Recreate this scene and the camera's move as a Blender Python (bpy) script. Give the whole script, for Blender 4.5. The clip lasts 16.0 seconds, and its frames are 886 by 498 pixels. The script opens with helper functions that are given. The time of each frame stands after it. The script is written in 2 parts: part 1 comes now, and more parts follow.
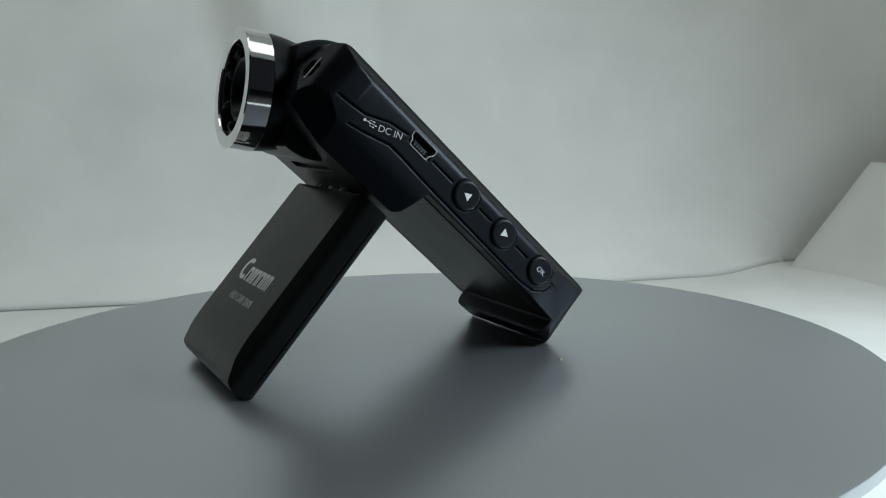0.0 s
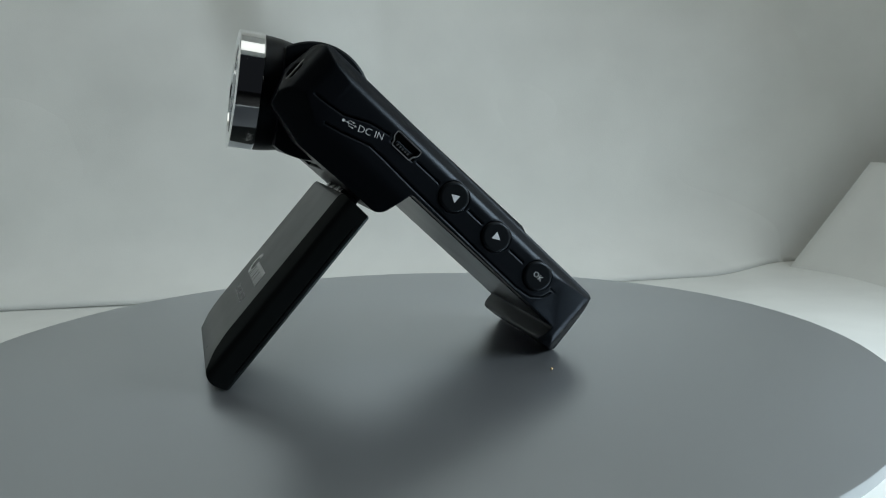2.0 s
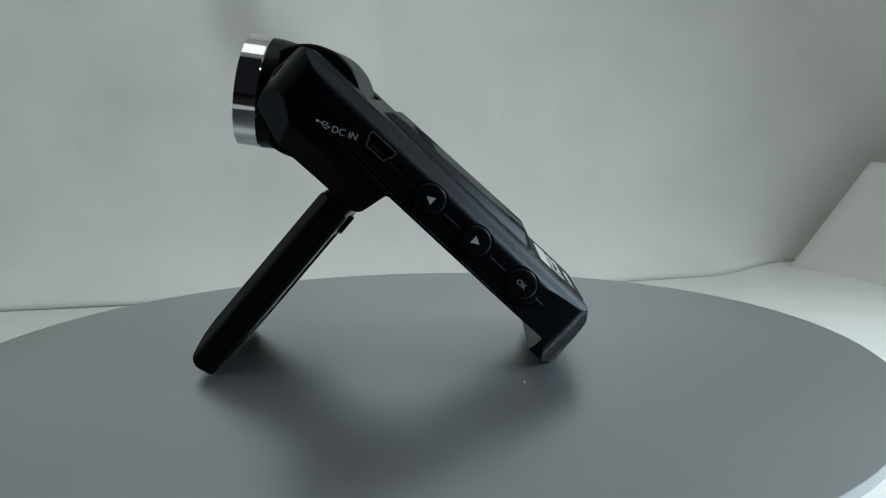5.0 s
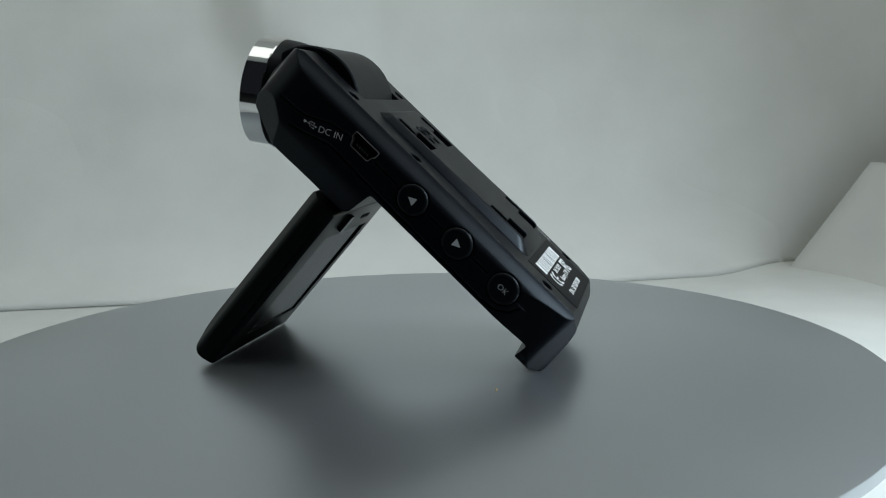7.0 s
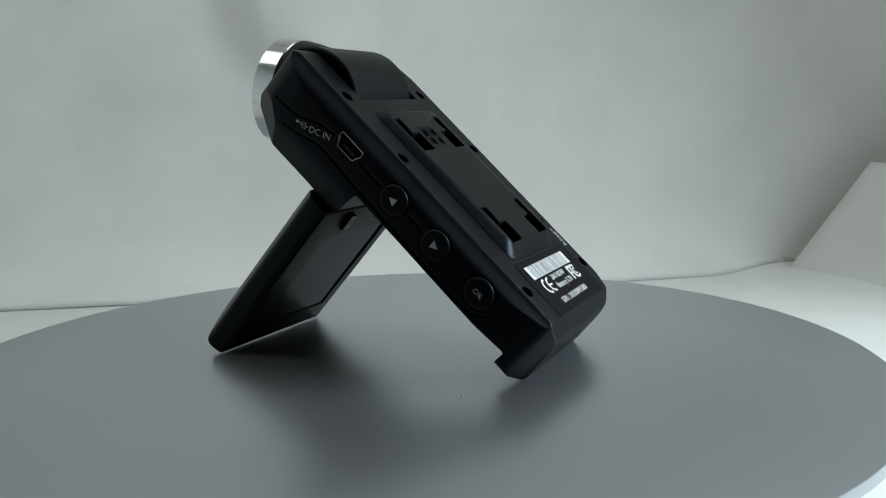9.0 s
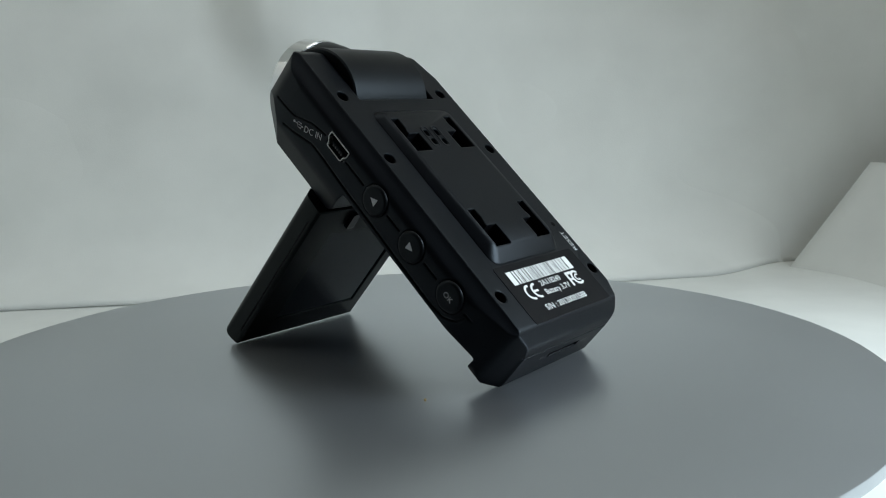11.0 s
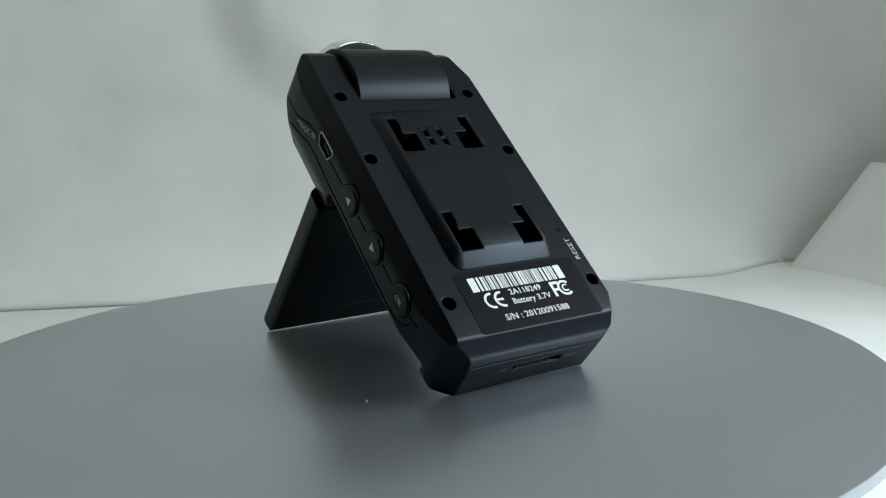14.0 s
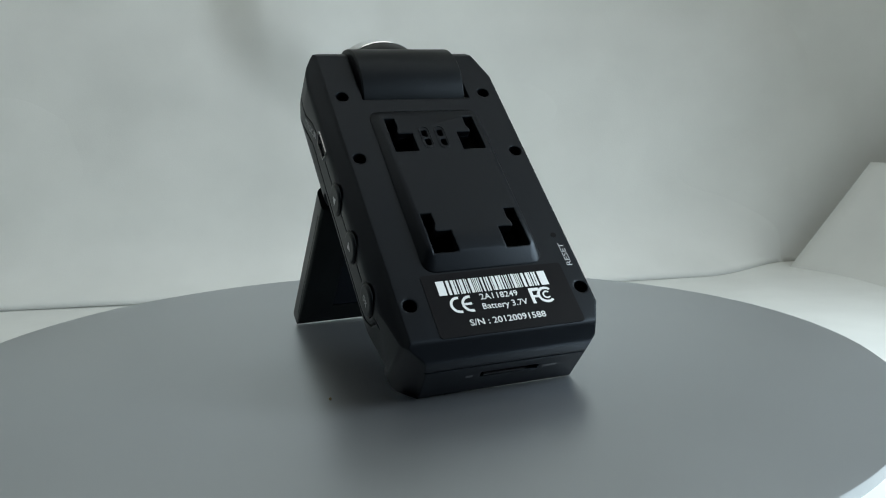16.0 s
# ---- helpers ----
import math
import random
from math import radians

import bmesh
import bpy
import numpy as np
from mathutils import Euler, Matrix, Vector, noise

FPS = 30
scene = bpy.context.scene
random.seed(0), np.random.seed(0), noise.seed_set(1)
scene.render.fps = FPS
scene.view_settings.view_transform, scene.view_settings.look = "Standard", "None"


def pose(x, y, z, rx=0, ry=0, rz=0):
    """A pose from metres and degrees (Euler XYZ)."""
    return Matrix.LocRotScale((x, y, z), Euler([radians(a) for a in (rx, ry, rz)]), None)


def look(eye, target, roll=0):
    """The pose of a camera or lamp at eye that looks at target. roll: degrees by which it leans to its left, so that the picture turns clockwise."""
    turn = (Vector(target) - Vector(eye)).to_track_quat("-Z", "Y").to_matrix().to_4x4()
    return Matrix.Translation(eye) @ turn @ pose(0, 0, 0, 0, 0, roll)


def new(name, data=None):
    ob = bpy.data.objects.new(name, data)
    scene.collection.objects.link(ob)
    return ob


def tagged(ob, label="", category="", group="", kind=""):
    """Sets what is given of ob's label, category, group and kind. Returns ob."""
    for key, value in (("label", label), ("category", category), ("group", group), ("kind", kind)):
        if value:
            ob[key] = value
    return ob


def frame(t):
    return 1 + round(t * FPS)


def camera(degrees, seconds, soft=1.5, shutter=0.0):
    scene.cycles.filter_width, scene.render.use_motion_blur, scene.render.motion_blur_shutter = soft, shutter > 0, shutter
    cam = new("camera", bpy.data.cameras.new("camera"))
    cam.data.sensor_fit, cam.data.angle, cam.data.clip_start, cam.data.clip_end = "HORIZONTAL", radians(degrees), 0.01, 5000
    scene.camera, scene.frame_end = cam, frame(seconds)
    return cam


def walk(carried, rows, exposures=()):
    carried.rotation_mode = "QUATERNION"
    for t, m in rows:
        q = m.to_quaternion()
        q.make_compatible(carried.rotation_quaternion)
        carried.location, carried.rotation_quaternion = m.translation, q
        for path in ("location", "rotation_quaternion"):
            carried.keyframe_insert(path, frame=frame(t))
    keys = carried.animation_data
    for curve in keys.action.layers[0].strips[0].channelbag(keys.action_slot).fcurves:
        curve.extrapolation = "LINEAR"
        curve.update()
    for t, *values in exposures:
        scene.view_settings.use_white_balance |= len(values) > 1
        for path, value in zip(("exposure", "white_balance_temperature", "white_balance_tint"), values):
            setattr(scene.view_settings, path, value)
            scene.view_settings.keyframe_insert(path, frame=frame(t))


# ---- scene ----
# ---------- camera ----------
cam = camera(52.44, 16.0, soft=1.1)
EYE = Vector((0.0, -0.24, 0.06486))
AIM = EYE + Vector((0.046408, 0.987657, -0.149599))
walk(cam, [(0.0, look(EYE, AIM, -1.39)), (16.0, look(EYE, AIM, -1.39))], exposures=[(0.0, -0.06), (2.0, -0.15), (4.0, -0.22), (8.0, -0.09), (12.5, 0.05), (16.0, 0.06)])

# ---------- world and lamps ----------
world = bpy.data.worlds.new("dim_room")
scene.world = world
world.use_nodes = True
world.node_tree.nodes["Background"].inputs[0].default_value = (0.75, 0.85, 1.0, 1)
world.node_tree.nodes["Background"].inputs[1].default_value = 0.012


def area_lamp(name, eye, target, sx, sy, power, colour, spread=180):
    data = bpy.data.lights.new(name, "AREA")
    data.shape, data.size, data.size_y, data.energy, data.color = "RECTANGLE", sx, sy, power, colour
    data.spread = radians(spread)
    ob = new(name, data)
    ob.matrix_world = look(eye, target)
    return ob


area_lamp("ceiling_lamp", (0.01, 0.05, 0.43), (0.01, 0.18, 0.11), 0.80, 0.22, 0.64, (0.985, 1.0, 0.945))
area_lamp("side_lamp", (0.36, -0.09, 0.20), (0.06, -0.07, 0.0), 0.22, 0.14, 1.0, (0.80, 0.93, 1.0), 116)


# ---------- materials ----------
def material(name, base, rough=0.5, metal=0.0, vary=0.12, scale=60.0, bump=0.0, bump_scale=900.0, spec=0.5, coat=0.0, round_edges=0.0, sheen_tint=(1, 1, 1)):
    m = bpy.data.materials.new(name)
    m.use_nodes = True
    nt = m.node_tree
    b = nt.nodes["Principled BSDF"]
    b.inputs["Roughness"].default_value = rough
    b.inputs["Metallic"].default_value = metal
    b.inputs["Specular IOR Level"].default_value = spec
    b.inputs["Coat Weight"].default_value = coat
    # Colours the highlights: the cool cast of the light is put into the material.
    b.inputs["Specular Tint"].default_value = (*sheen_tint, 1)
    tc = nt.nodes.new("ShaderNodeTexCoord")
    n1 = nt.nodes.new("ShaderNodeTexNoise")
    n1.inputs["Scale"].default_value, n1.inputs["Detail"].default_value = scale, 5
    n2 = nt.nodes.new("ShaderNodeTexNoise")
    n2.inputs["Scale"].default_value, n2.inputs["Detail"].default_value = bump_scale, 3
    nt.links.new(tc.outputs["Object"], n1.inputs["Vector"])
    nt.links.new(tc.outputs["Object"], n2.inputs["Vector"])
    ramp = nt.nodes.new("ShaderNodeMapRange")
    ramp.inputs["From Min"].default_value, ramp.inputs["From Max"].default_value = 0.3, 0.7
    ramp.inputs["To Min"].default_value, ramp.inputs["To Max"].default_value = 1 - vary, 1 + vary
    nt.links.new(n1.outputs["Fac"], ramp.inputs["Value"])
    mul = nt.nodes.new("ShaderNodeVectorMath")
    mul.operation = "SCALE"
    mul.inputs[0].default_value = base
    nt.links.new(ramp.outputs["Result"], mul.inputs["Scale"])
    nt.links.new(mul.outputs["Vector"], b.inputs["Base Color"])
    rr = nt.nodes.new("ShaderNodeMapRange")
    rr.inputs["To Min"].default_value, rr.inputs["To Max"].default_value = max(0.0, rough - 0.06), min(1.0, rough + 0.06)
    nt.links.new(n1.outputs["Fac"], rr.inputs["Value"])
    nt.links.new(rr.outputs["Result"], b.inputs["Roughness"])
    if bump:
        bp = nt.nodes.new("ShaderNodeBump")
        bp.inputs["Strength"].default_value, bp.inputs["Distance"].default_value = bump, 0.0002
        nt.links.new(n2.outputs["Fac"], bp.inputs["Height"])
        if round_edges:
            bv = nt.nodes.new("ShaderNodeBevel")
            bv.samples = 6
            bv.inputs["Radius"].default_value = round_edges
            nt.links.new(bv.outputs["Normal"], bp.inputs["Normal"])
        nt.links.new(bp.outputs["Normal"], b.inputs["Normal"])
    return m


PLASTIC = material("matte_black_plastic", (0.0018, 0.0021, 0.0030), 0.39, bump=0.12, bump_scale=2500, spec=0.19, round_edges=0.0007, sheen_tint=(0.72, 0.85, 1.0))
SOFT = material("rubbery_black_plastic", (0.003, 0.0033, 0.0038), 0.40, bump=0.1, bump_scale=2500, spec=0.18, round_edges=0.0003, sheen_tint=(0.74, 0.87, 1.0))
SATIN = material("satin_black_plastic", (0.004, 0.0045, 0.0045), 0.30, vary=0.06, spec=0.15, sheen_tint=(0.82, 0.96, 0.96))
GLOSSY = material("glossy_black_plastic", (0.006, 0.006, 0.007), 0.16, vary=0.05)
# Near-black with hardly any sheen: the shade inside recesses put into the colour.
RECESS_SHADE = material("recess_shade_black", (0.003, 0.003, 0.003), 0.8, spec=0.1)
SCREEN_GLASS = material("dark_screen_glass", (0.004, 0.005, 0.007), 0.14, vary=0.03, spec=0.2, sheen_tint=(0.7, 0.85, 1.0))
CHROME = material("polished_chrome", (0.82, 0.83, 0.84), 0.08, metal=1.0, vary=0.02)
STEEL = material("port_steel", (0.42, 0.42, 0.42), 0.38, metal=1.0)
PIN = material("dull_pins", (0.08, 0.08, 0.08), 0.5, metal=0.6)
PRINT = material("white_print", (0.70, 0.71, 0.71), 0.55, vary=0.05)
GREY_PRINT = material("silver_grey_print", (0.8, 0.81, 0.81), 0.5, vary=0.05)
DIM_PRINT = material("dark_grey_print", (0.03, 0.03, 0.033), 0.5)
SIDE_PRINT = material("grey_white_print", (0.58, 0.59, 0.60), 0.55, vary=0.08, scale=900)
LABEL = material("black_sticker", (0.005, 0.005, 0.006), 0.45, vary=0.08, spec=0.07)
LENS = material("coated_lens_glass", (0.004, 0.004, 0.008), 0.04, coat=1.0, vary=0.02)
DISC = material("satin_grey_turntable", (0.475, 0.502, 0.532), 0.318, metal=0.91, vary=0.03, scale=12, bump=0.03, bump_scale=1800)
FABRIC = material("white_tent_fabric", (0.78, 0.79, 0.765), 0.85, vary=0.06, scale=16, bump=0.25, bump_scale=1500)
CRUMB = material("tan_crumb", (0.5, 0.38, 0.2), 0.8)

# ---------- the camcorder's own space: x across, y along, z out of its back, in mm ----------
AX_W = Vector((-0.42493, 0.90522, 0.00318))
AX_L = Vector((-0.64601, -0.30571, 0.69944))
AX_N = AX_W.cross(AX_L)
ORIGIN = Vector((0.03330, 0.02550, 0.02246))
DEV = Matrix.Translation(ORIGIN) @ Matrix((AX_W, AX_L, AX_N)).transposed().to_4x4() @ Matrix.Scale(0.001, 4)


def mesh_from(bm, name):
    me = bpy.data.meshes.new(name)
    bm.normal_update()
    bm.to_mesh(me)
    bm.free()
    return me


def part(name, bm, mat, parent, label="", bevel=0.0, smooth=False, space=DEV, segments=2, sharp=32):
    """Links a bmesh as one mesh object under a thing or a part."""
    bm.transform(space)
    bmesh.ops.recalc_face_normals(bm, faces=bm.faces)
    me = mesh_from(bm, name)
    me.materials.append(mat)
    if smooth:
        for f in me.polygons:
            f.use_smooth = True
        me.set_sharp_from_angle(angle=radians(sharp))
    ob = new(name, me)
    if parent is not None:
        ob.parent = parent
    if bevel:
        mod = ob.modifiers.new("worn_edges", "BEVEL")
        mod.width, mod.segments, mod.limit_method, mod.angle_limit = bevel * 0.001, segments, "ANGLE", radians(25)
        mod.harden_normals = False
    return tagged(ob, label)


def prism(poly, axis, a, b, bm=None):
    """A solid from a polygon in the two other axes, from a to b along the axis ('x', 'y' or 'z')."""
    bm = bm or bmesh.new()

    def at(p, q):
        return {"x": (q, p[0], p[1]), "y": (p[0], q, p[1]), "z": (p[0], p[1], q)}[axis]
    lo = [bm.verts.new(at(p, a)) for p in poly]
    hi = [bm.verts.new(at(p, b)) for p in poly]
    bm.faces.new(lo)
    bm.faces.new(hi)
    for i in range(len(poly)):
        j = (i + 1) % len(poly)
        bm.faces.new((lo[i], lo[j], hi[j], hi[i]))
    return bm


def loft(rings, bm=None, cap=True):
    bm = bm or bmesh.new()
    vs = [[bm.verts.new(p) for p in r] for r in rings]
    for r, s in zip(vs, vs[1:]):
        for i in range(len(r)):
            j = (i + 1) % len(r)
            bm.faces.new((r[i], r[j], s[j], s[i]))
    if cap:
        bm.faces.new(vs[0])
        bm.faces.new(vs[-1])
    return bm


def box(x0, x1, y0, y1, z0, z1, bm=None):
    return prism([(x0, y0), (x1, y0), (x1, y1), (x0, y1)], "z", z0, z1, bm)


def disc_poly(cx, cy, r, n=24, ry=None):
    return [(cx + r * math.cos(2 * math.pi * i / n), cy + (ry or r) * math.sin(2 * math.pi * i / n)) for i in range(n)]


def rounded(x0, x1, y0, y1, r, n=5):
    pts = []
    for cx, cy, a in ((x1 - r, y1 - r, 0), (x0 + r, y1 - r, 90), (x0 + r, y0 + r, 180), (x1 - r, y0 + r, 270)):
        for i in range(n + 1):
            t = radians(a + 90 * i / n)
            pts.append((cx + r * math.cos(t), cy + r * math.sin(t)))
    return pts


def soften(poly, r, n=4):
    """The polygon with its corners rounded to about r."""
    out = []
    for i, p in enumerate(poly):
        p, a, b = Vector(p), Vector(poly[i - 1]), Vector(poly[(i + 1) % len(poly)])
        da, db = a - p, b - p
        k = min(r, da.length * 0.42, db.length * 0.42)
        a, b = p + da.normalized() * k, p + db.normalized() * k
        for j in range(n + 1):
            t = j / n
            out.append(tuple(a * (1 - t) ** 2 + p * (2 * t * (1 - t)) + b * t * t))
    return out


def carve(bm, cutter, how="DIFFERENCE"):
    """Boolean of two bmeshes, worked out at once."""
    for b in (bm, cutter):
        bmesh.ops.recalc_face_normals(b, faces=b.faces)
    a, c = new("solid", mesh_from(bm, "solid")), new("cutter", mesh_from(cutter, "cutter"))
    mod = a.modifiers.new("cut", "BOOLEAN")
    mod.operation, mod.object, mod.solver = how, c, "EXACT"
    me = bpy.data.meshes.new_from_object(a.evaluated_get(bpy.context.evaluated_depsgraph_get()))
    out = bmesh.new()
    out.from_mesh(me)
    for o in (a, c):
        d = o.data
        bpy.data.objects.remove(o)
        bpy.data.meshes.remove(d)
    bpy.data.meshes.remove(me)
    return out


def text_bm(body, size, align="LEFT", extrude=0.03, bold=0.0, squeeze=1.0):
    cu = bpy.data.curves.new("lettering", "FONT")
    cu.body, cu.size, cu.align_x, cu.extrude, cu.offset = body, size, align, extrude, bold
    cu.resolution_u = 3
    ob = new("lettering", cu)
    me = bpy.data.meshes.new_from_object(ob.evaluated_get(bpy.context.evaluated_depsgraph_get()))
    bm = bmesh.new()
    bm.from_mesh(me)
    bm.transform(Matrix.Diagonal((squeeze, 1, 1, 1)))
    bpy.data.objects.remove(ob)
    bpy.data.curves.remove(cu)
    bpy.data.meshes.remove(me)
    return bm


def fit_text(words, x0, x1, cap, bold=0.0):
    """Lettering from x0 to x1 on the line y = 0, with capitals of that height."""
    bm = text_bm(words, 2.4, bold=bold)
    xs = [v.co.x for v in bm.verts]
    ref = text_bm("E", 2.4, bold=bold)
    h = max(v.co.y for v in ref.verts)
    ref.free()
    k = (x1 - x0) / (max(xs) - min(xs))
    bm.transform(Matrix.Translation((x0 - min(xs) * k, 0, 0)) @ Matrix.Diagonal((k, cap / h, 1, 1)))
    return bm


def frame_on(x, y, z, xa, ya, turn=0.0):
    """A flat drawing space at a point of the camcorder, with its right and up directions."""
    xa, ya = Vector(xa), Vector(ya)
    m = Matrix((xa, ya, xa.cross(ya))).transposed().to_4x4()
    return Matrix.Translation((x, y, z)) @ m @ pose(0, 0, 0, 0, 0, turn)


def side_at(l, n, turn=0.0, w=-28.83):
    return frame_on(w, l, n, (0, -1, 0), (0, 0, 1), turn)


def back_at(w, l, n=0.0, turn=0.0):
    return frame_on(w, l, n, (1, 0, 0), (0, 1, 0), turn)


# ---------- the tent ----------
FLOOR_Z = -0.030


def fabric_sheet(name, corner, u, v, nu, nv, bulge, label, thick=0.002):
    """A sheet of cloth from a corner along u and v, with a height function over (0..1, 0..1), and its back."""
    corner, u, v = Vector(corner), Vector(u), Vector(v)
    n = v.cross(u).normalized()
    bm = bmesh.new()
    front, back = [], []
    for j in range(nv + 1):
        for i in range(nu + 1):
            a, b = i / nu, j / nv
            q = corner + u * a + v * b
            front.append(bm.verts.new(q + n * bulge(a, b)))
            back.append(bm.verts.new(q - n * thick))
    w = nu + 1
    for j in range(nv):
        for i in range(nu):
            k = j * w + i
            bm.faces.new((front[k], front[k + 1], front[k + w + 1], front[k + w]))
            bm.faces.new((back[k], back[k + w], back[k + w + 1], back[k + 1]))
    rim = [i for i in range(nu)] + [j * w + nu for j in range(nv)] + [nv * w + i for i in range(nu, 0, -1)] + [j * w for j in range(nv, 0, -1)]
    for a, b in zip(rim, rim[1:] + rim[:1]):
        bm.faces.new((front[b], front[a], back[a], back[b]))
    for f in bm.faces:
        f.smooth = True
    me = mesh_from(bm, name)
    me.materials.append(FABRIC)
    return tagged(new(name, me), label, "light tent", kind="structure")


def soft_folds(seed, depth):
    def f(a, b):
        p = Vector((a * 2.3 + seed, b * 2.1 - seed, seed * 0.37))
        return depth * (noise.noise(p) + 0.4 * noise.noise(p * 2.7))
    return f


def ease(x, lo, hi):
    k = min(1.0, max(0.0, (x - lo) / (hi - lo)))
    return k * k * (3 - 2 * k)


def back_folds(a, b):
    h = soft_folds(3.1, 0.005)(a, b) + soft_folds(8.4, 0.0028)(a * 3.1, b * 2.7)
    # a slack pouch with a slanting foot and a short crease beside it
    foot = 0.212 + 0.93 * (a - 0.613)
    h += 0.013 * ease(b, foot - 0.01, foot + 0.10) * ease(a, 0.540, 0.597) * (1 - ease(a, 0.612, 0.657))
    h -= 0.003 * math.exp(-((a - 0.655) / 0.035) ** 2) * ease(b, 0.20, 0.33)
    # two long faint creases towards the corner
    h += 0.0016 * ease(a, 0.300, 0.316) * ease(b, 0.19, 0.30)
    h -= 0.002 * (1 - ease(a - 0.25 * (b - 0.19), 0.222, 0.246)) * ease(b, 0.12, 0.2)
    # the cloth sweeps forward where it meets the floor
    return h + 0.032 * ease(a, 0.255, 0.34) * max(0.0, 1 - b / 0.12) ** 4


fabric_sheet("wall_back", (0.46, 0.307, FLOOR_Z), (-0.86, -0.069, 0), (0, 0, 0.48), 260, 160, back_folds, "white fabric back wall of a light tent with soft folds")
fabric_sheet("floor", (-0.42, -0.18, FLOOR_Z), (0, 0.51, 0), (0.90, 0, 0), 40, 40, soft_folds(7.7, 0.0012), "white fabric floor of a light tent")
fabric_sheet("wall_left", (-0.40, 0.275, FLOOR_Z), (0, -0.48, 0), (0, 0, 0.48), 30, 30, soft_folds(1.4, 0.006), "white fabric side wall of a light tent")
fabric_sheet("wall_right", (0.44, -0.12, FLOOR_Z), (0, 0.44, 0), (0, 0, 0.48), 30, 30, soft_folds(5.2, 0.006), "white fabric side wall of a light tent")
fabric_sheet("ceiling", (0.46, 0.33, 0.45), (-0.88, 0, 0), (0, -0.47, 0), 30, 30, soft_folds(2.2, 0.004), "white fabric roof of a light tent")


def build_ground():
    bm = bmesh.new()
    loft([[(x * r, y * r, z) for x, y in ((-1, -1), (1, -1), (1, 1), (-1, 1))] for r, z in ((1.5, -0.075), (1.5, -0.036), (1.495, -0.034))], bm)
    me = mesh_from(bm, "ground")
    me.materials.append(material("dark_table", (0.03, 0.028, 0.026), 0.6, vary=0.2, scale=14, bump=0.1))
    tagged(new("ground", me), "dark table top under the light tent", "table top", kind="structure")


build_ground()


def build_flap():
    """A stiff white panel that leans in the back corner of the tent."""
    bm = bmesh.new()
    low_a, top_a, top_b, low_b = (Vector(p) for p in ((0.228, 0.274, FLOOR_Z), (0.270, 0.264, 0.031), (0.43, 0.10, 0.031), (0.32, 0.08, FLOOR_Z)))
    n = 24
    front, back = [], []
    for j in range(n + 1):
        for i in range(n + 1):
            u, v = i / n, j / n
            p = low_a.lerp(low_b, u).lerp(top_a.lerp(top_b, u), v)
            # its foot runs out over the floor
            p += Vector((-0.050, -0.030, 0)) * ease(u, 0.12, 0.8) * max(0.0, 1 - v / 0.75) ** 2.4
            p.z -= 0.002 * (1 - v)
            front.append(bm.verts.new(p))
            back.append(bm.verts.new(p + Vector((0.003, 0.002, -0.0005))))
    w = n + 1
    for j in range(n):
        for i in range(n):
            k = j * w + i
            bm.faces.new((front[k], front[k + 1], front[k + w + 1], front[k + w]))
            bm.faces.new((back[k], back[k + w], back[k + w + 1], back[k + 1]))
    rim = [i for i in range(n)] + [j * w + n for j in range(n)] + [n * w + i for i in range(n, 0, -1)] + [j * w for j in range(n, 0, -1)]
    for a, b in zip(rim, rim[1:] + rim[:1]):
        bm.faces.new((front[b], front[a], back[a], back[b]))
    for f in bm.faces:
        f.smooth = True
    bmesh.ops.recalc_face_normals(bm, faces=bm.faces)
    me = mesh_from(bm, "tent_flap")
    me.materials.append(FABRIC)
    tagged(new("tent_flap", me), "stiff white fabric flap leaning in the tent corner", "tent flap", kind="structure")


build_flap()


# ---------- the turntable ----------
def build_turntable():
    root = tagged(new("turntable"), "round satin grey photo turntable, slowly turning", "turntable")
    bm = bmesh.new()
    R = 0.1241
    prof = [(0.0, 0.0), (R - 0.0004, 0.0), (R - 0.0001, -0.0001), (R, -0.0004), (R, -0.0026), (R - 0.0004, -0.0030), (0.0, -0.0030)]
    n = 160
    rings = []
    for r, z in prof[1:-1]:
        rings.append([(r * math.cos(2 * math.pi * i / n), r * math.sin(2 * math.pi * i / n), z) for i in range(n)])
    loft(rings, bm)
    part("disc", bm, DISC, root, smooth=True, space=Matrix())
    bm = bmesh.new()
    loft([[(r * math.cos(2 * math.pi * i / 64), r * math.sin(2 * math.pi * i / 64), z) for i in range(64)] for r, z in ((0.07, -0.003), (0.07, -0.026), (0.075, -0.0288))], bm)
    part("base", bm, SOFT, root, smooth=True, space=Matrix())
    return root


TURNTABLE = build_turntable()


# ---------- the camcorder ----------
def screw_hole(x, y):
    return prism(disc_poly(x, y, 1.75, 18), "z", -4.0, 3.0)


def slot_shape(x, y, flip):
    pts = [(0, 0), (2.9, 0), (3.0, -3.2), (2.4, -4.6), (2.4, -5.6), (6.4, -5.6), (6.4, -12.0), (0, -12.0)]
    return [(x + (p if not flip else -p), y + q) for p, q in pts]


HINGE_L, HINGE_N = 78.0, -11.6       # the axle of the lens head
LD = Vector((0, 0.823, -0.568))      # the way the lens looks
LU = Vector((0, 0.568, 0.823))
LENS_C = Vector((-0.5, HINGE_L, HINGE_N)) + LU * 0.4


def lens_ring(a, r, n=48):
    c = LENS_C + LD * a
    return [c + LU * (r * math.cos(2 * math.pi * i / n)) + Vector((1, 0, 0)) * (r * math.sin(2 * math.pi * i / n)) for i in range(n)]


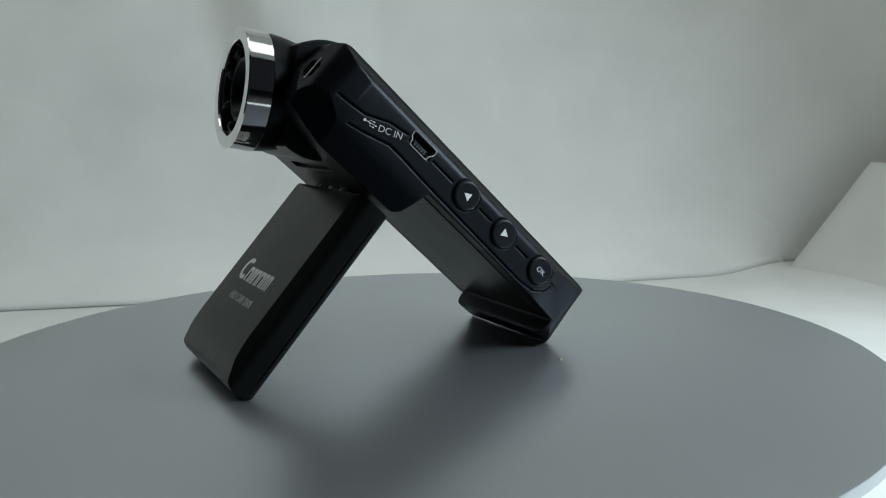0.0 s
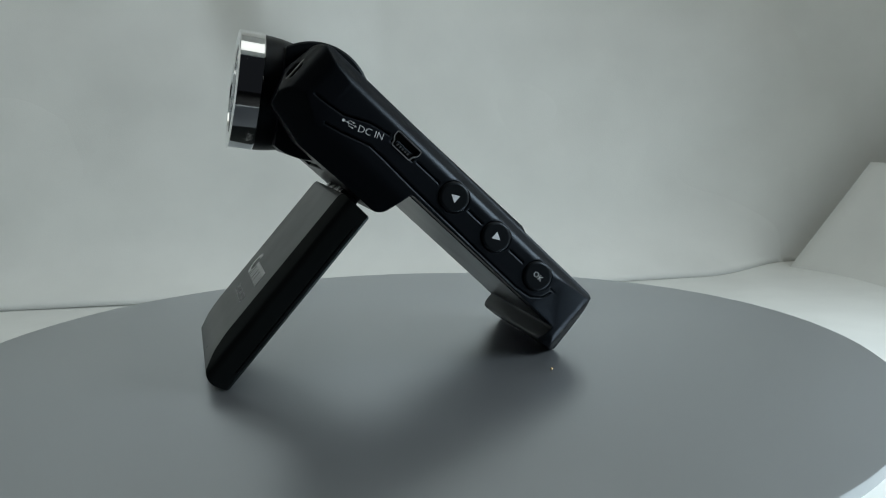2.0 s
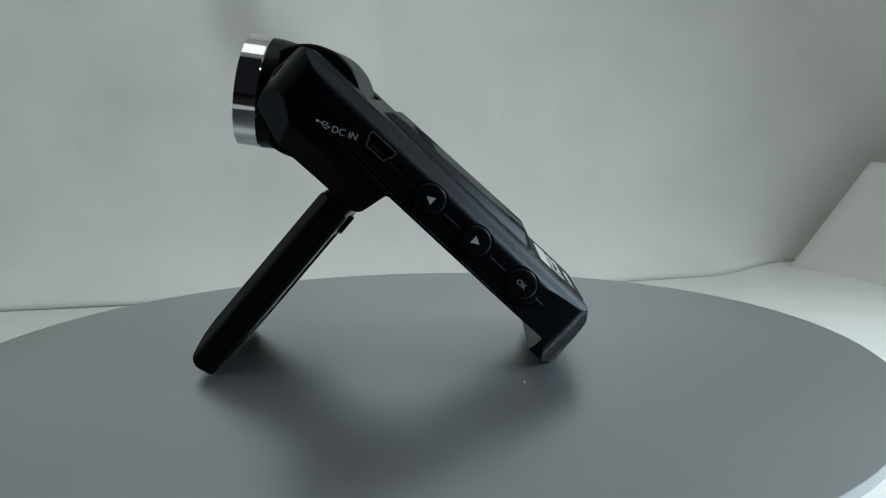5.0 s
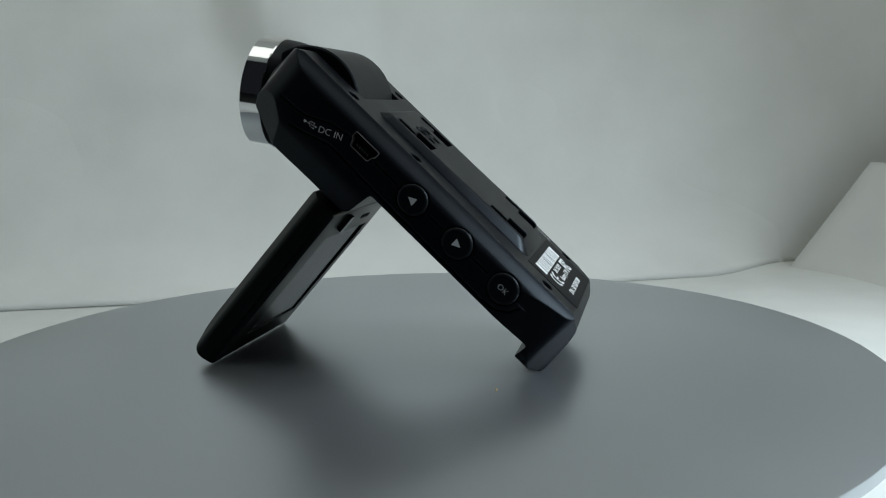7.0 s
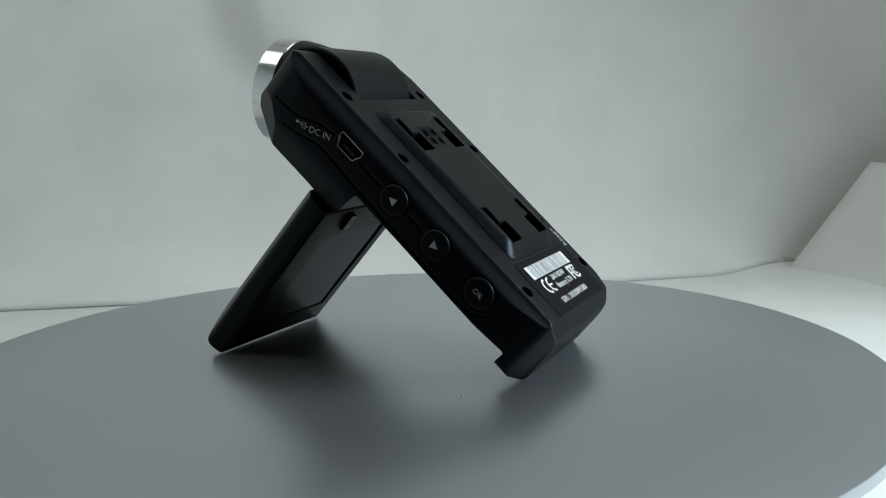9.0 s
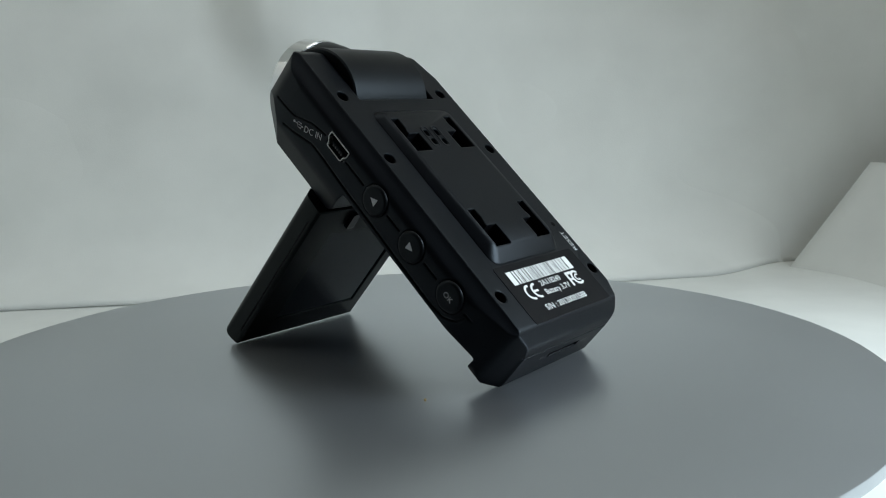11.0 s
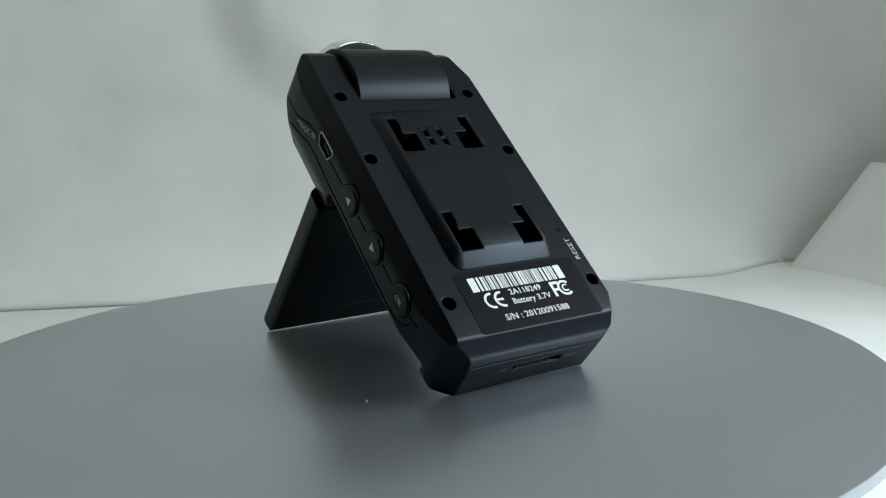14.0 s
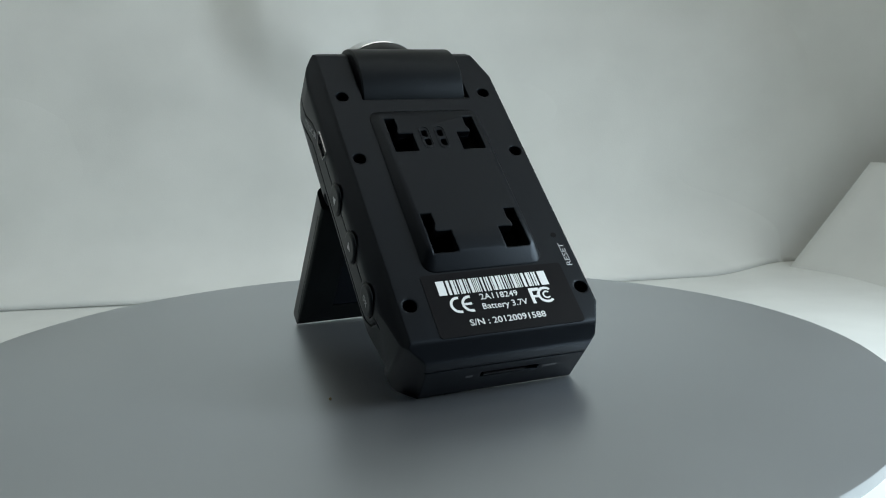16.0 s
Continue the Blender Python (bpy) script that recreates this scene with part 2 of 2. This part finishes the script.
def shave(bm, a, b, c):
    """Cuts a flat facet through three points, and drops the corner outside it."""
    a, b, c = Vector(a), Vector(b), Vector(c)
    n = (b - a).cross(c - a).normalized()
    if n.dot(Vector((0, 40, -8)) - a) > 0:
        n = -n
    geom = bm.verts[:] + bm.edges[:] + bm.faces[:]
    cut = bmesh.ops.bisect_plane(bm, geom=geom, plane_co=a, plane_no=n, clear_outer=True, dist=1e-5)
    edges = [e for e in cut["geom_cut"] if isinstance(e, bmesh.types.BMEdge)]
    bmesh.ops.contextual_create(bm, geom=edges)
    bmesh.ops.recalc_face_normals(bm, faces=bm.faces)


SEAM = ((80.0, -11.4), (75.9, -11.1), (71.7, -10.5), (65.8, -7.6), (60.2, -6.4))
PANEL_EDGE = ((73.8, -15.0), (69.6, -14.0), (62.2, -11.6), (58.0, -11.6), (48.3, -12.0), (24.0, -12.4), (9.7, -12.6), (5.0, -11.9), (2.2, -10.0), (1.0, -7.4))


def groove(line, half):
    """A thin bar along a line drawn on the side, to cut a groove with."""
    pts = [Vector(p) for p in line]
    left, right = [], []
    for i, p in enumerate(pts):
        d = (pts[min(i + 1, len(pts) - 1)] - pts[max(i - 1, 0)]).normalized()
        n = Vector((-d.y, d.x)) * half
        left.append(p + n)
        right.append(p - n)
    return prism([tuple(p) for p in left + right[::-1]], "x", -29.6, -28.0)


def build_camcorder():
    root = tagged(new("camcorder"), "black plastic car camcorder propped on its opened screen", "camcorder")
    # body: three outlines cut into one another, then facets
    side = [(84, 0), (-9.8, 0), (-13.2, -3.4), (-13.9, -6.5), (-14.5, -16.4), (-14.2, -17.6), (-12.8, -18.0), (-7.2, -18.4), (-6.5, -18.0),
            (-6.8, -13.4), (46.4, -13.4), (48.2, -21.2), (49.8, -22.6), (60.4, -22.6), (74.5, -22.9), (85.4, -19.8), (88.2, -10.4), (87.0, -1.8)]
    plan = [(-19.5, -20), (17.5, -20), (19.5, -14.3), (26.0, -8.0), (26.0, 70), (21.5, 84), (19, 95), (-19, 95), (-20, 87.8), (-25.6, 85.4), (-28.2, 81), (-28.8, 74),
            (-28.8, 3.0), (-26.4, -9.8), (-20.0, -14.3)]
    cross = [(-24.4, 4), (-24.4, 0), (-28.8, -3.2), (-28.8, -16.0), (-25.6, -23.2), (-25.4, -30), (23.0, -30), (23.0, -23), (26.0, -16), (26.0, -3.0), (24.2, 0), (24.2, 4)]
    bm = prism(soften(side, 0.9), "x", -40, 40)
    bm = carve(bm, prism(soften(plan, 1.6), "z", -40, 20), "INTERSECT")
    bm = carve(bm, prism(soften(cross, 1.6), "y", -40, 120), "INTERSECT")
    shave(bm, (-29.0, 73.0, -18.2), (-29.0, 83.3, -9.4), (-22.6, 87.2, -17.6))
    shave(bm, (22.0, -9.8, 0), (24.2, -5.0, 0), (24.0, -9.5, -6.0))
    # the lip at the foot has rounded ends
    bm = carve(bm, carve(box(-40, 40, -20, -5.0, -30, -13.5), prism(rounded(-26.8, 22.0, -18.6, -2, 4.2, 6), "y", -30, 10)))
    bm = carve(bm, prism([(66.3, 10), (66.3, -2.5), (70.5, -20), (70.5, -40), (100, -40), (100, 10)], "x", -16.0, 15.2))
    # the seam along the side, and the edge of the raised side panel
    for a, b in ((12.4, 17.6), (27.6, 32.9), (43.0, 51.0), (-20, 2.0)):
        bm = carve(bm, box(-29.5, -28.0, a, b, -6.92, -6.42))
    for line in (SEAM, PANEL_EDGE):
        bm = carve(bm, groove(line, 0.27))
    bm = carve(bm, box(-40, 40, -20, -13.5, -6.9, -6.5))
    # recesses of the port, the buttons and the card slot
    bm = carve(bm, box(-30, -24, 51.9, 59.2, -7.6, -4.2))
    for l in (37.9, 22.7, 7.1):
        bm = carve(bm, prism(disc_poly(l, -6.7, 4.22, 28, 4.0), "x", -31, -28.0))
    bm = carve(bm, box(-6.5, 8.5, -20, -12.5, -11.2, -9.4))
    bm = carve(bm, box(-14.0, 13.0, 64.2, 66.6, -26, -21.6))
    bm = carve(bm, prism(rounded(-23.9, -21.0, -12.6, -7.6, 1.2, 4), "y", 84.9, 92))
    for x, y in SCREWS:
        bm = carve(bm, screw_hole(x, y))
    for x, y, flip in SLOTS:
        bm = carve(bm, prism(slot_shape(x, y, flip), "z", -5, 4))
    body = part("body", bm, PLASTIC, root, smooth=True, sharp=17)
    part("memory_card", box(-5.8, 5.0, -14.3, -12.4, -10.6, -9.9), GLOSSY, root, "edge of a memory card in its slot")
    part("strap_bar", prism(disc_poly(-22.4, 86.5, 0.32, 12), "z", -13.0, -6.6), STEEL, root, "small steel strap bar", smooth=True)
    for x0, x1 in ((-10.2, -8.4), (9.6, 13.4)):
        bm = box(x0, x1, -0.02, 0.02, -0.45, 0.45)
        bm.transform(Matrix.Translation((0, -14.17, -10.4)) @ pose(0, 0, 0, -3.5, 0, 0))
        part("printed_bar", bm, DIM_PRINT, root)
    part("screen_bay", prism(soften([(-24.0, -5.6), (22.0, -5.6), (22.0, 46.0), (-24.0, 46.0)], 1.5), "z", -13.62, -13.2), SATIN, root, "satin panel behind the opened screen")
    # raised mount on the back
    base = rounded(-16, 15.2, 8.2, 61.6, 3.0, 4)
    top = rounded(-14.0, 13.6, 12.8, 59.4, 1.6, 4)
    mid = rounded(-14.5, 14.0, 12.0, 59.9, 2.0, 4)
    rise = lambda y: 1.7 + 0.8 * (59.4 - y) / 46.6
    bm = loft([[(x, y, -1.0) for x, y in base], [(x, y, 0.05) for x, y in base], [(x, y, rise(y) * 0.86) for x, y in mid], [(x, y, rise(y)) for x, y in top]])
    for x, y, flip in SLOTS:
        bm = carve(bm, prism(slot_shape(x, y, flip), "z", -5, 5))
    for x, y in ((-3.4, 51.4), (1.0, 51.4), (-3.2, 48.2), (1.1, 48.0)):
        bm = carve(bm, prism(rounded(x - 0.8, x + 0.8, y - 1.2, y + 1.2, 0.5, 3), "z", -0.6, 5))
    mount = part("mount_plate", bm, PLASTIC, root, "raised rectangular mount with keyhole slots", smooth=True, sharp=40)
    for x, y, flip in SLOTS:
        part("slot_floor", prism(slot_shape(x, y, flip), "z", -4.8, -3.0), RECESS_SHADE, mount)
    for x in (-3.3, 1.05):
        outer = rounded(x - 1.5, x + 1.5, 45.9, 53.9, 1.4, 5)
        inner = rounded(x - 1.2, x + 1.2, 46.2, 53.6, 1.1, 5)
        bm = bmesh.new()
        loft([[(a, b, 1.7) for a, b in outer], [(a, b, 1.98) for a, b in outer], [(a, b, 1.98) for a, b in inner], [(a, b, 1.7) for a, b in inner]], bm, cap=False)
        part("speaker_rim", bm, PLASTIC, mount)
    for x, y in SCREWS:
        bm = prism(disc_poly(x, y, 1.6, 18), "z", -3.9, -2.4)
        part("screw", carve(bm, box(x - 1.1, x + 1.1, y - 0.25, y + 0.25, -2.9, -2.0)), RECESS_SHADE, root)
    # side controls
    for l, turn in ((37.9, 1), (22.7, -1)):
        b = part("button", button_bm(l), SOFT, root, bevel=0.45)
        tri = [(1.25 * turn, 0.0), (-0.85 * turn, 1.1), (-0.85 * turn, -1.1)]
        part("arrow_mark", prism([(l + p, -6.7 + q) for p, q in tri], "x", -29.56, -29.4), SIDE_PRINT, b, "white arrow")
    b = part("button", button_bm(7.1), SOFT, root, bevel=0.45)
    bm = fit_text("OK", -1.45, 1.45, 1.4, -0.035)
    bm.transform(side_at(7.1, -7.4, 0, -29.53))
    part("lettering", bm, SIDE_PRINT, b, "white letters OK")
    build_port(root)
    bm = fit_text("DC IN", 0.0, 6.3, 1.6, -0.025)
    bm.transform(side_at(66.6, -11.2, 23.5))
    part("lettering", bm, SIDE_PRINT, root, "white letters DC IN")
    build_trident(root)
    build_label(root)
    build_lens(root)
    build_screen(root)
    return root


def button_bm(l):
    c = -6.7
    pts = []
    for i in range(28):
        t = 2 * math.pi * i / 28
        r = 4.08
        pts.append((l + r * math.cos(t), c + 3.86 * math.sin(t)))
    return loft([[(-28.6, p, q) for p, q in pts], [(-29.1, p, q) for p, q in pts], [(-29.5, l + (p - l) * 0.86, c + (q - c) * 0.86) for p, q in pts]])


def build_port(root):
    def outline(g):
        # flat along the top, with its shoulders cut in at the foot
        return soften([(51.6 - g, -4.2 + g), (59.4 + g, -4.2 + g), (59.4 + g, -5.7 - g), (58.6 + g, -6.5 - g), (58.4 + g, -7.8 - g), (52.6 - g, -7.8 - g), (52.4 - g, -6.5 - g), (51.6 - g, -5.7 - g)], 0.5, 3)
    bm = loft([[(-28.0, p, q) for p, q in outline(0.12)], [(-29.0, p, q) for p, q in outline(0.12)], [(-29.0, p, q) for p, q in outline(-0.06)], [(-27.6, p, q) for p, q in outline(-0.06)]], cap=False)
    port = part("port", bm, STEEL, root, "small steel-rimmed power socket")
    part("recess", prism(outline(-0.02), "x", -27.7, -25.0), RECESS_SHADE, port)
    part("tongue", box(-28.3, -26, 53.2, 57.8, -6.9, -6.0), PLASTIC, port)
    for i in range(5):
        part("pin", box(-28.35, -26, 53.55 + i * 0.85, 53.95 + i * 0.85, -7.1, -6.5), PIN, port)


def build_trident(root):
    bm = bmesh.new()
    prism(disc_poly(-2.9, 0, 0.5, 14), "z", -0.03, 0.03, bm)
    box(-2.8, 1.4, -0.09, 0.09, -0.03, 0.03, bm)
    prism([(1.3, 0.4), (2.1, 0), (1.3, -0.4)], "z", -0.03, 0.03, bm)
    prism([(-1.7, 0.05), (-0.9, 0.95), (0.3, 0.95), (0.3, 0.79), (-0.83, 0.79), (-1.48, 0.05)], "z", -0.03, 0.03, bm)
    prism([(-1.1, -0.05), (-0.4, -0.95), (0.7, -0.95), (0.7, -0.79), (-0.33, -0.79), (-0.88, -0.05)], "z", -0.03, 0.03, bm)
    box(0.3, 0.8, 0.6, 1.05, -0.03, 0.03, bm)
    prism(disc_poly(0.95, -0.84, 0.28, 10), "z", -0.03, 0.03, bm)
    bm.transform(Matrix.Scale(0.72, 4))
    bm.transform(side_at(68.9, -11.0, 14.0))
    part("socket_symbol", bm, SIDE_PRINT, root, "white three-pronged plug symbol")


def arc_band(cx, cy, r0, r1, a0, a1, bm, n=16):
    pts = [(cx + r1 * math.cos(radians(a0 + (a1 - a0) * i / n)), cy + r1 * math.sin(radians(a0 + (a1 - a0) * i / n))) for i in range(n + 1)]
    pts += [(cx + r0 * math.cos(radians(a1 - (a1 - a0) * i / n)), cy + r0 * math.sin(radians(a1 - (a1 - a0) * i / n))) for i in range(n + 1)]
    return prism(pts, "z", 0.12, 0.18, bm)


def build_label(root):
    label = part("sticker", prism(rounded(-17.6, 19.2, -9.6, 7.6, 0.8), "z", -0.3, 0.12), LABEL, root, "black sticker with white printing and barcode")
    rng = random.Random(11)
    bars = [(-14.4, -12.4)]
    x = -11.9
    while x < 11.4:
        w = rng.choice((0.22, 0.3, 0.45, 0.7))
        bars.append((x, min(x + w, 11.6)))
        x += w + rng.choice((0.2, 0.26, 0.36, 0.5))
    bars.append((12.0, 14.0))
    for a, b in bars:
        part("bar", box(a, b, 1.6, 5.6, 0.12, 0.18), PRINT, label)
    bm = bmesh.new()
    arc_band(-10.5, -1.3, 1.6, 2.25, 80, 280, bm)
    part("mark", bm, PRINT, label)
    bm = bmesh.new()
    arc_band(-7.6, -1.3, 1.6, 2.25, 80, 280, bm)
    box(-9.6, -7.3, -1.6, -1.0, 0.12, 0.18, bm)
    part("mark", bm, PRINT, label)
    bm = bmesh.new()
    box(7.9, 8.7, -3.3, 1.0, 0.12, 0.18, bm)
    box(8.7, 10.6, 0.2, 1.0, 0.12, 0.18, bm)
    box(8.7, 9.8, -1.7, -1.0, 0.12, 0.18, bm)
    part("mark", bm, PRINT, label)
    bm = bmesh.new()
    arc_band(12.0, -1.2, 1.6, 2.25, 45, 315, bm)
    part("mark", bm, PRINT, label)
    bm = bmesh.new()
    arc_band(12.2, -1.2, 0.7, 1.1, 45, 315, bm)
    part("mark", bm, PRINT, label)
    for words, w0, w1, l, cap in (("2A118249", -4.8, 4.9, -0.55, 1.55), ("Battery 3.7V", -5.0, 6.6, -3.2, 1.6), ("S/N : 20120091588", -9.5, 9.8, -7.15, 1.6)):
        bm = fit_text(words, w0, w1, cap, 0.012)
        bm.transform(back_at(0, l, 0.15))
        part("lettering", bm, PRINT, label)
    # A raised black dot painted as the hole's shade; nothing is cut here.
    part("reset_hole_shade", prism(disc_poly(21.2, 16.2, 0.75, 14), "z", -0.5, 0.05), RECESS_SHADE, root)
    bm = fit_text("RESET", 6.6, 13.4, 1.4, -0.03)
    bm.transform(frame_on(22.6, 0, 0.03, (0, 1, 0), (-1, 0, 0)))
    part("lettering", bm, SIDE_PRINT, root, "white letters RESET")


def build_lens(root):
    n = 56
    # the axle drum between the two cheeks
    bm = loft([[(w, 77.8 + r * math.cos(2 * math.pi * i / n), -11.7 + r * math.sin(2 * math.pi * i / n)) for i in range(n)]
               for w, r in ((-15.4, 14.2), (-15.0, 14.7), (14.2, 14.7), (14.6, 14.2))])
    c = LENS_C + LD * 8.0
    shave(bm, c, c + LU, c + Vector((1, 0, 0)))
    head = part("lens_head", bm, SOFT, root, "black swivelling lens head", smooth=True)
    bm = loft([lens_ring(a, r) for a, r in ((-2, 10.0), (2.0, 12.6), (5.0, 13.9), (8.0, 14.5), (10.5, 14.8), (13.2, 14.9))])
    part("barrel", bm, SOFT, head, smooth=True)
    bm = loft([lens_ring(a, r, 72) for a, r in ((12.5, 14.2), (12.5, 15.0), (12.8, 15.25), (18.6, 15.25), (18.9, 14.95), (18.9, 12.1), (18.5, 11.8), (14.5, 11.7))], cap=False)
    part("ring", bm, CHROME, head, "polished chrome ring", smooth=True)
    bm = loft([lens_ring(a, r) for a, r in ((13.0, 11.8), (15.6, 11.8), (15.7, 8.4), (14.2, 8.0), (13.8, 6.2), (13.2, 6.0))])
    part("face", bm, SATIN, head, smooth=True)
    bm = loft([lens_ring(a, r) for a, r in ((13.0, 8.0), (16.6, 8.0), (16.9, 7.7), (16.9, 7.2), (14.4, 5.6), (13.4, 5.2))])
    part("lens_mount", bm, PLASTIC, head, smooth=True)
    bm = loft([lens_ring(a, r) for a, r in ((12.4, 5.4), (13.2, 5.3), (13.9, 4.0), (14.2, 2.4), (14.3, 0.5))])
    part("lens", bm, LENS, head, "dark coated lens", smooth=True)
    for k in range(8):
        t = 2 * math.pi * (k + 0.5) / 8
        c = LENS_C + LD * 15.5 + LU * (10.0 * math.cos(t)) + Vector((10.0 * math.sin(t), 0, 0))
        rings = []
        for a, r in ((0, 1.35), (1.0, 1.35), (1.7, 1.05), (2.1, 0.6), (2.25, 0.15)):
            rings.append([c + LD * a + LU * (r * math.cos(2 * math.pi * i / 14)) + Vector((1, 0, 0)) * (r * math.sin(2 * math.pi * i / 14)) for i in range(14)])
        part("lamp_bead", loft(rings), SATIN, head, smooth=True)


# the opened screen hangs almost square to the body; its space: x across, y out of its front, z up to its hinge
SCREEN = DEV @ Matrix.Translation((-2.6, 49.9, -25.0)) @ pose(0, 0, 0, -2.4, 0, 0)


def build_screen(root):
    T = 9.0
    side = [(0, 0.5), (8.6, 1.2), (T, 0), (T, -43), (8.6, -48), (7.3, -53.2), (5.2, -54.3), (3.6, -54.3), (0.2, -53.4)]
    cross = [(-24.6, 0), (23.0, 0), (23.0, 7.4), (21.8, T + 0.5), (-20.4, T + 0.5), (-24.6, 6.4)]
    bm = prism(soften(side, 1.0), "x", -40, 40)
    bm = carve(bm, prism(soften(cross, 1.2), "z", -80, 20), "INTERSECT")
    bm = carve(bm, prism([(-14.5, -45.5), (18.5, -45.5), (18.5, -9.0), (-14.5, -9.0)], "y", -2, 0.9))
    bm = carve(bm, box(-25.2, -24.25, 1.5, 1.8, -49, -4))
    panel = part("screen_panel", bm, SATIN, root, "flip-out screen panel with bevelled edges", smooth=True, space=SCREEN, sharp=17)
    part("display", box(-14.4, 18.4, 0.55, 0.95, -45.4, -9.1), SCREEN_GLASS, panel, "switched-off glossy screen", space=SCREEN)
    part("latch", prism(rounded(-11.2, -8.4, -6.5, -1.0, 0.6, 3), "y", -1.3, 0.3), GLOSSY, panel, space=SCREEN)
    # Thin black slab in place of the slot's shade, without an opening.
    part("vent_slot_shade", prism(rounded(6.0, 12.5, -5.2, -3.8, 0.5, 3), "y", -0.15, 0.3), RECESS_SHADE, panel, space=SCREEN)
    # hinge
    bm = loft([[(w, 54.6 + 2.6 * math.cos(2 * math.pi * i / 20), -23.4 + 2.6 * math.sin(2 * math.pi * i / 20)) for i in range(20)] for w in (-13.0, 11.0)])
    hinge = part("hinge", bm, GLOSSY, root, "dark screen hinge", smooth=True)
    for w in (-8, 0, 8):
        part("knuckle", prism(disc_poly(54.6, -23.4, 2.8, 20), "x", w - 1.2, w + 1.2), STEEL, hinge, smooth=True)
    up = Matrix.Translation((0, 9.03, 0)) @ frame_on(0, 0, 0, (-1, 0, 0), (0, 0, 1))
    # the maker's mark as plain strokes
    bm = bmesh.new()
    arc_band(-10.8, 3.3, 2.0, 3.3, 55, 305, bm)
    x = -8.2
    for w in (3.2, 2.4, 3.2, 3.4, 2.6, 2.6):
        # an upright with a rounded shoulder
        prism(soften([(x, 0), (x + 0.85, 0), (x + 0.85, 3.3), (x + w - 1.0, 3.3), (x + w - 1.0, 0), (x + w - 0.15, 0), (x + w - 0.15, 4.4), (x, 4.4)], 0.5, 3), "z", 0.12, 0.18, bm)
        x += w + 0.35
    bm.transform(Matrix.Translation((0, 0, -0.14)))
    bm.transform(up @ Matrix.Translation((0, -31, 0)))
    part("maker_mark", bm, GREY_PRINT, panel, "silver-grey printed mark", space=SCREEN)
    bm = text_bm("HD CAR DVR", 3.1, "CENTER", bold=-0.03)
    bm.transform(up @ Matrix.Translation((0, -36.6, 0)))
    part("lettering", bm, GREY_PRINT, panel, "silver-grey letters HD CAR DVR", space=SCREEN)


SCREWS = ((-22.1, 0.0), (22.1, 0.0), (-22.3, 45.2), (21.6, 45.5), (-21.4, 67.6), (20.0, 68.2))
SLOTS = ((-13.0, 57.2, False), (12.2, 57.2, True), (-13.0, 24.2, False), (12.2, 24.2, True))
CAMCORDER = build_camcorder()


# ---------- a crumb on the disc ----------
def build_crumb():
    bm = bmesh.new()
    bmesh.ops.create_icosphere(bm, subdivisions=1, radius=0.00036)
    for v in bm.verts:
        v.co *= 0.8 + 0.5 * random.random()
    bm.transform(Matrix.Translation((0.0406, -0.0137, 0.0004)))
    me = mesh_from(bm, "crumb")
    me.materials.append(CRUMB)
    return tagged(new("crumb", me), "tiny tan crumb lying on the grey turntable", "crumb")


CRUMB_OB = build_crumb()


# ---------- what turns ----------
def motions():
    speed = -5.9553
    rows = [(t, pose(0, 0, 0, 0, 0, speed * t)) for t in range(17)]
    for ob in (TURNTABLE, CAMCORDER, CRUMB_OB):
        walk(ob, rows)


motions()
